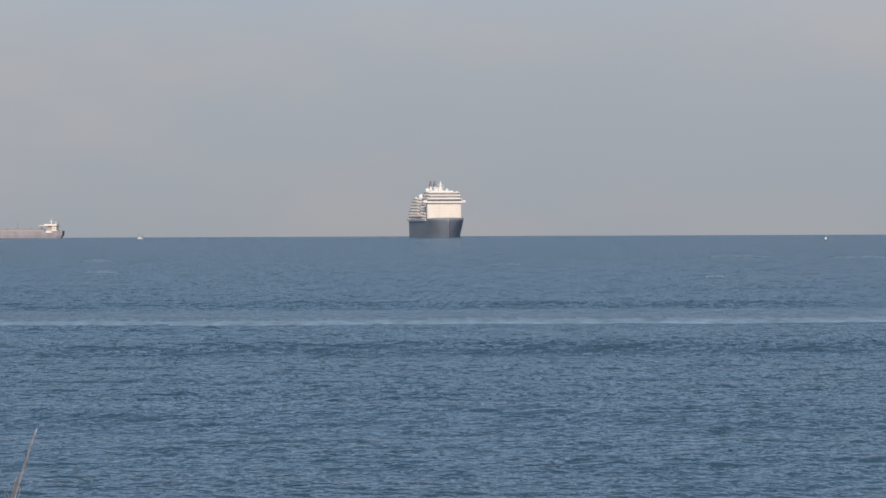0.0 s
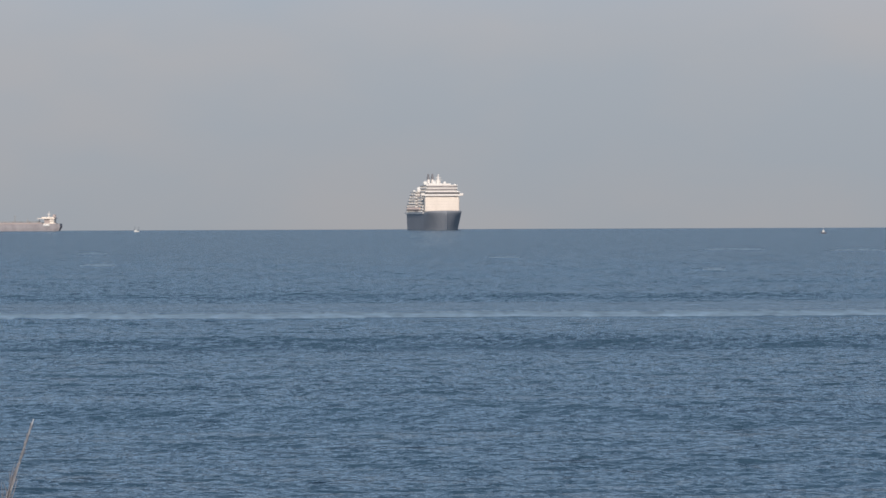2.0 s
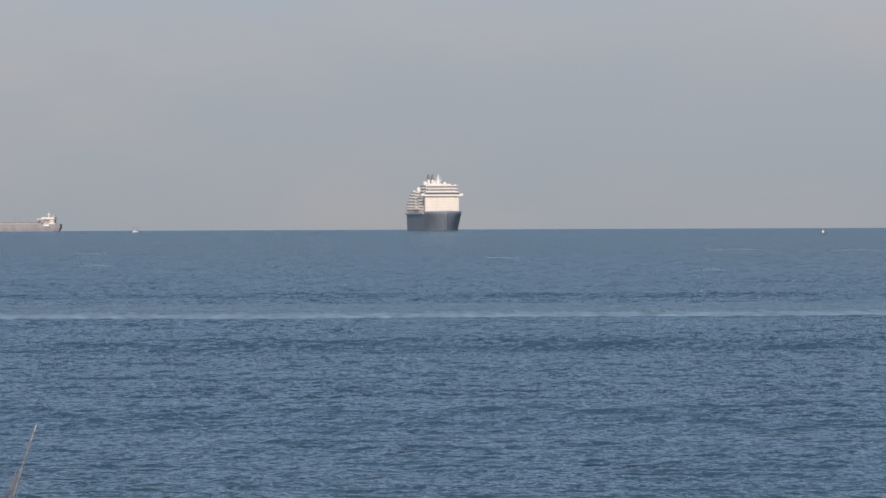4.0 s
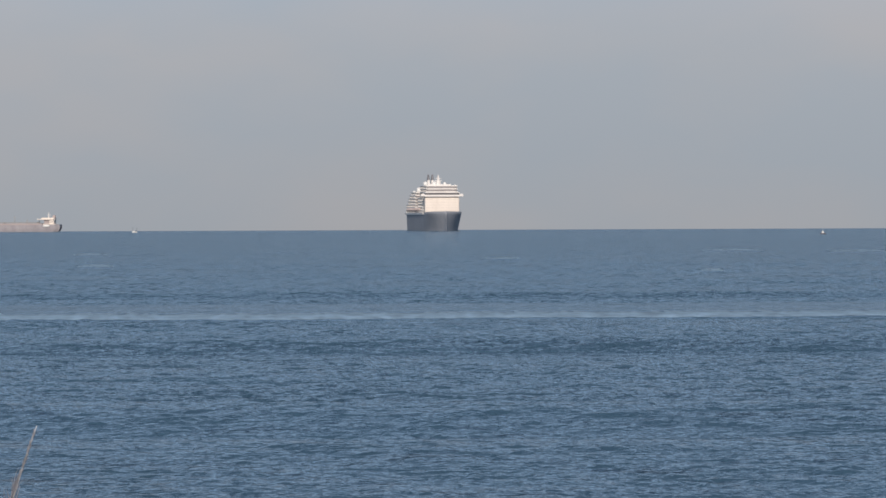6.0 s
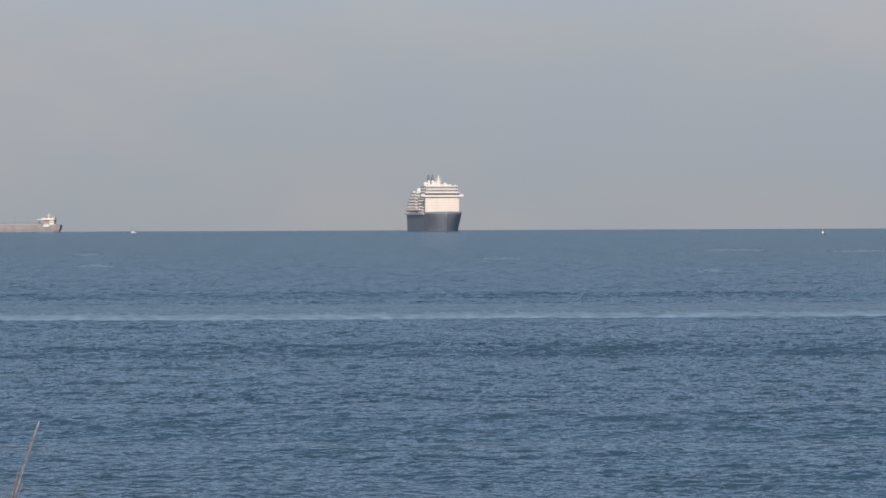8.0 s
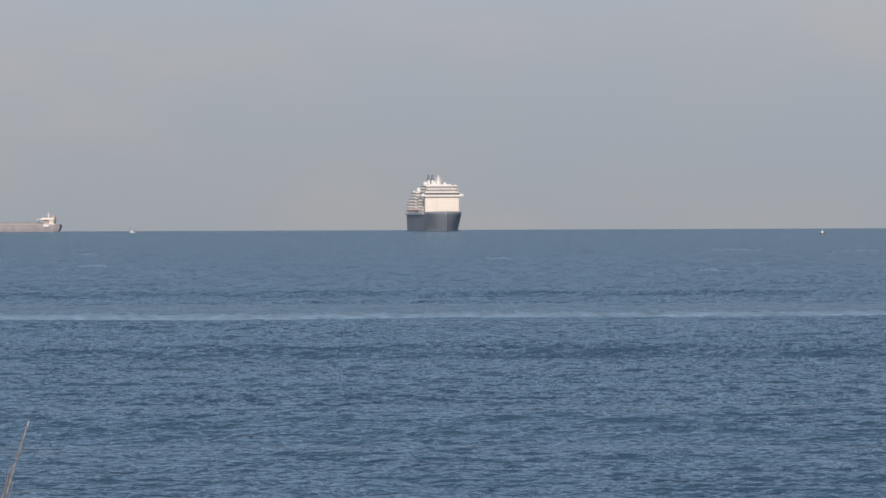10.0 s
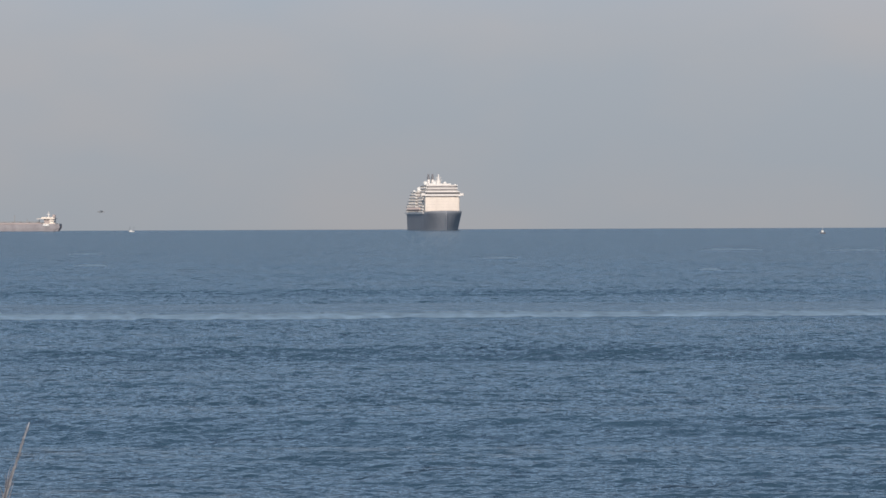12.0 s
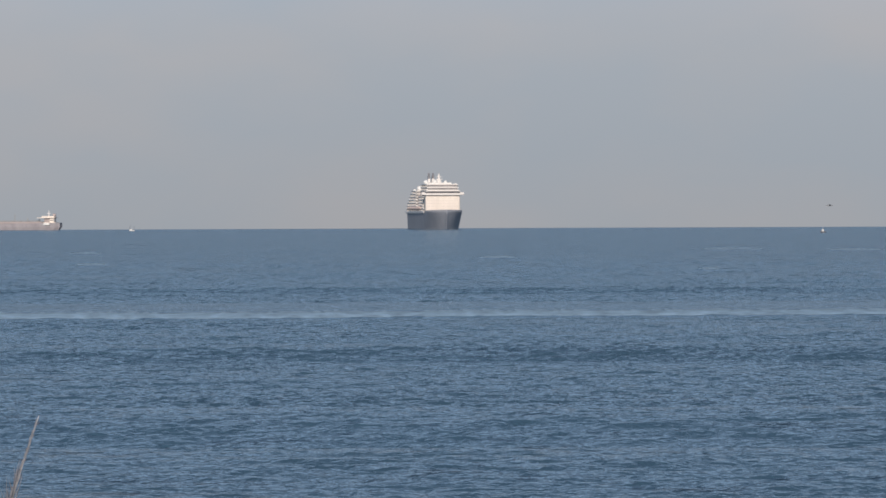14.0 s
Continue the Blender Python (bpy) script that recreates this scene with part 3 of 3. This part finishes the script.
def motions():
    walk(chop, [(t, pose(0.143 * t, -2.2 * t, 0.04 * math.sin(2.03 * t))) for t in range(15)])
    walk(cross_chop, [(t, pose(-4 + 0.64 * t, -1.7 * t, 0.04 * math.sin(2.73 * t + 2))) for t in range(15)])
    walk(near_wave, [(t, pose(0, y, 0)) for t, y in ((0, 484), (2.5, 476), (6.5, 464), (11, 445), (14, 434))])
    walk(far_wave, [(0, pose(0, 750, 0)), (14, pose(0, 808, 0))])
    for streak in foam_streaks:
        x, y, z = streak.matrix_basis.translation
        walk(streak, [(0, pose(x + 0.8, y + 4, z)), (7, pose(x, y, z + 0.05)), (14, pose(x - 0.8, y - 4, z))])
    base = liner.matrix_basis.copy()
    walk(liner, [(0, base), (7, base @ pose(0, -4, 0.1)), (14, base @ pose(0, -8, 0))])
    base = angler.matrix_basis.copy()
    walk(angler, [(t, pose(dx, 0, z) @ base @ pose(0, 0, 0, r, 0, 0)) for t, dx, z, r in (
        (0, 2.6, 0, 1), (1.5, 1.8, 0.06, -2), (3, 0.8, 0, 2), (5, 0.2, 0.06, -1), (7, -0.4, 0, 2),
        (9, -1.5, 0.05, -2), (11, -2.2, 0, 1), (14, -2.6, 0.04, -1))])
    base = launch.matrix_basis.copy()
    walk(launch, [(t, pose(dx, 0, z) @ base @ pose(0, 0, 0, r, 0, 0)) for t, dx, z, r in (
        (0, 0.3, 0, 2), (2, 0.2, 0.06, -2), (4, 0, 0, 2), (6, 0, 0.06, -2), (8, -0.1, 0, 2),
        (10, -0.2, 0.05, -2), (12, -0.2, 0, 2), (14, -0.1, 0.04, -1))])
    base = the_reed.matrix_basis.copy()
    walk(the_reed, [(t, base @ pose(0, 0, 0, bow, lean, 0)) for t, lean, bow in REED_SWAY])
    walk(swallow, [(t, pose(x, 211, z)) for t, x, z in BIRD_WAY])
    for wing, side in zip(swallow_wings, (-1, 1)):
        rows = [(0, pose(0, 0, 0, side * 20))]
        for k in range(26):
            rows.append((11.5 + k * 0.1, pose(0, 0, 0, side * (9 if k % 2 else -7))))
        walk(wing, rows)


REED_SWAY = [(0, 0.0, 6.5), (0.2, 0.19, 6.7), (0.5, 0.22, 6.3), (0.8, 0.13, 7.2), (1, 0.29, 5.7), (1.5, 0.16, 6.3), (2, -0.22, 5.1), (2.5, 0.11, 5.6), (3, 0.0, 5.6), (4.2, 0.4, 8.6), (5.3, 0.85, 9.5), (5.5, 0.68, 9.5), (6, 0.35, 8.3), (6.5, 0.41, 7.5), (7, 0.3, 7.4), (7.5, 0.48, 7.4), (8, 0.35, 5.2), (8.2, 0.35, 5.8), (9.2, -0.14, 5.9), (10.3, -0.57, 6.5), (10.5, -0.46, 7.0), (11, -0.52, 5.6), (11.5, -0.36, 5.7), (12, -0.41, 7.5), (12.3, -0.52, 8.0), (12.5, -0.35, 7.7), (13, -0.12, 6.5), (13.3, 0.02, 3.7), (13.5, 0.10, 1.5), (14, 0.05, 2.0)]
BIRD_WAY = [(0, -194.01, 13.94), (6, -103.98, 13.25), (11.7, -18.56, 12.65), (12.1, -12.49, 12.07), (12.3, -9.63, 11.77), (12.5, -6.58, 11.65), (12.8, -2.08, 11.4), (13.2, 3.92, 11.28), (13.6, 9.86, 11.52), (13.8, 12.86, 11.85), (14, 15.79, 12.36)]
motions()
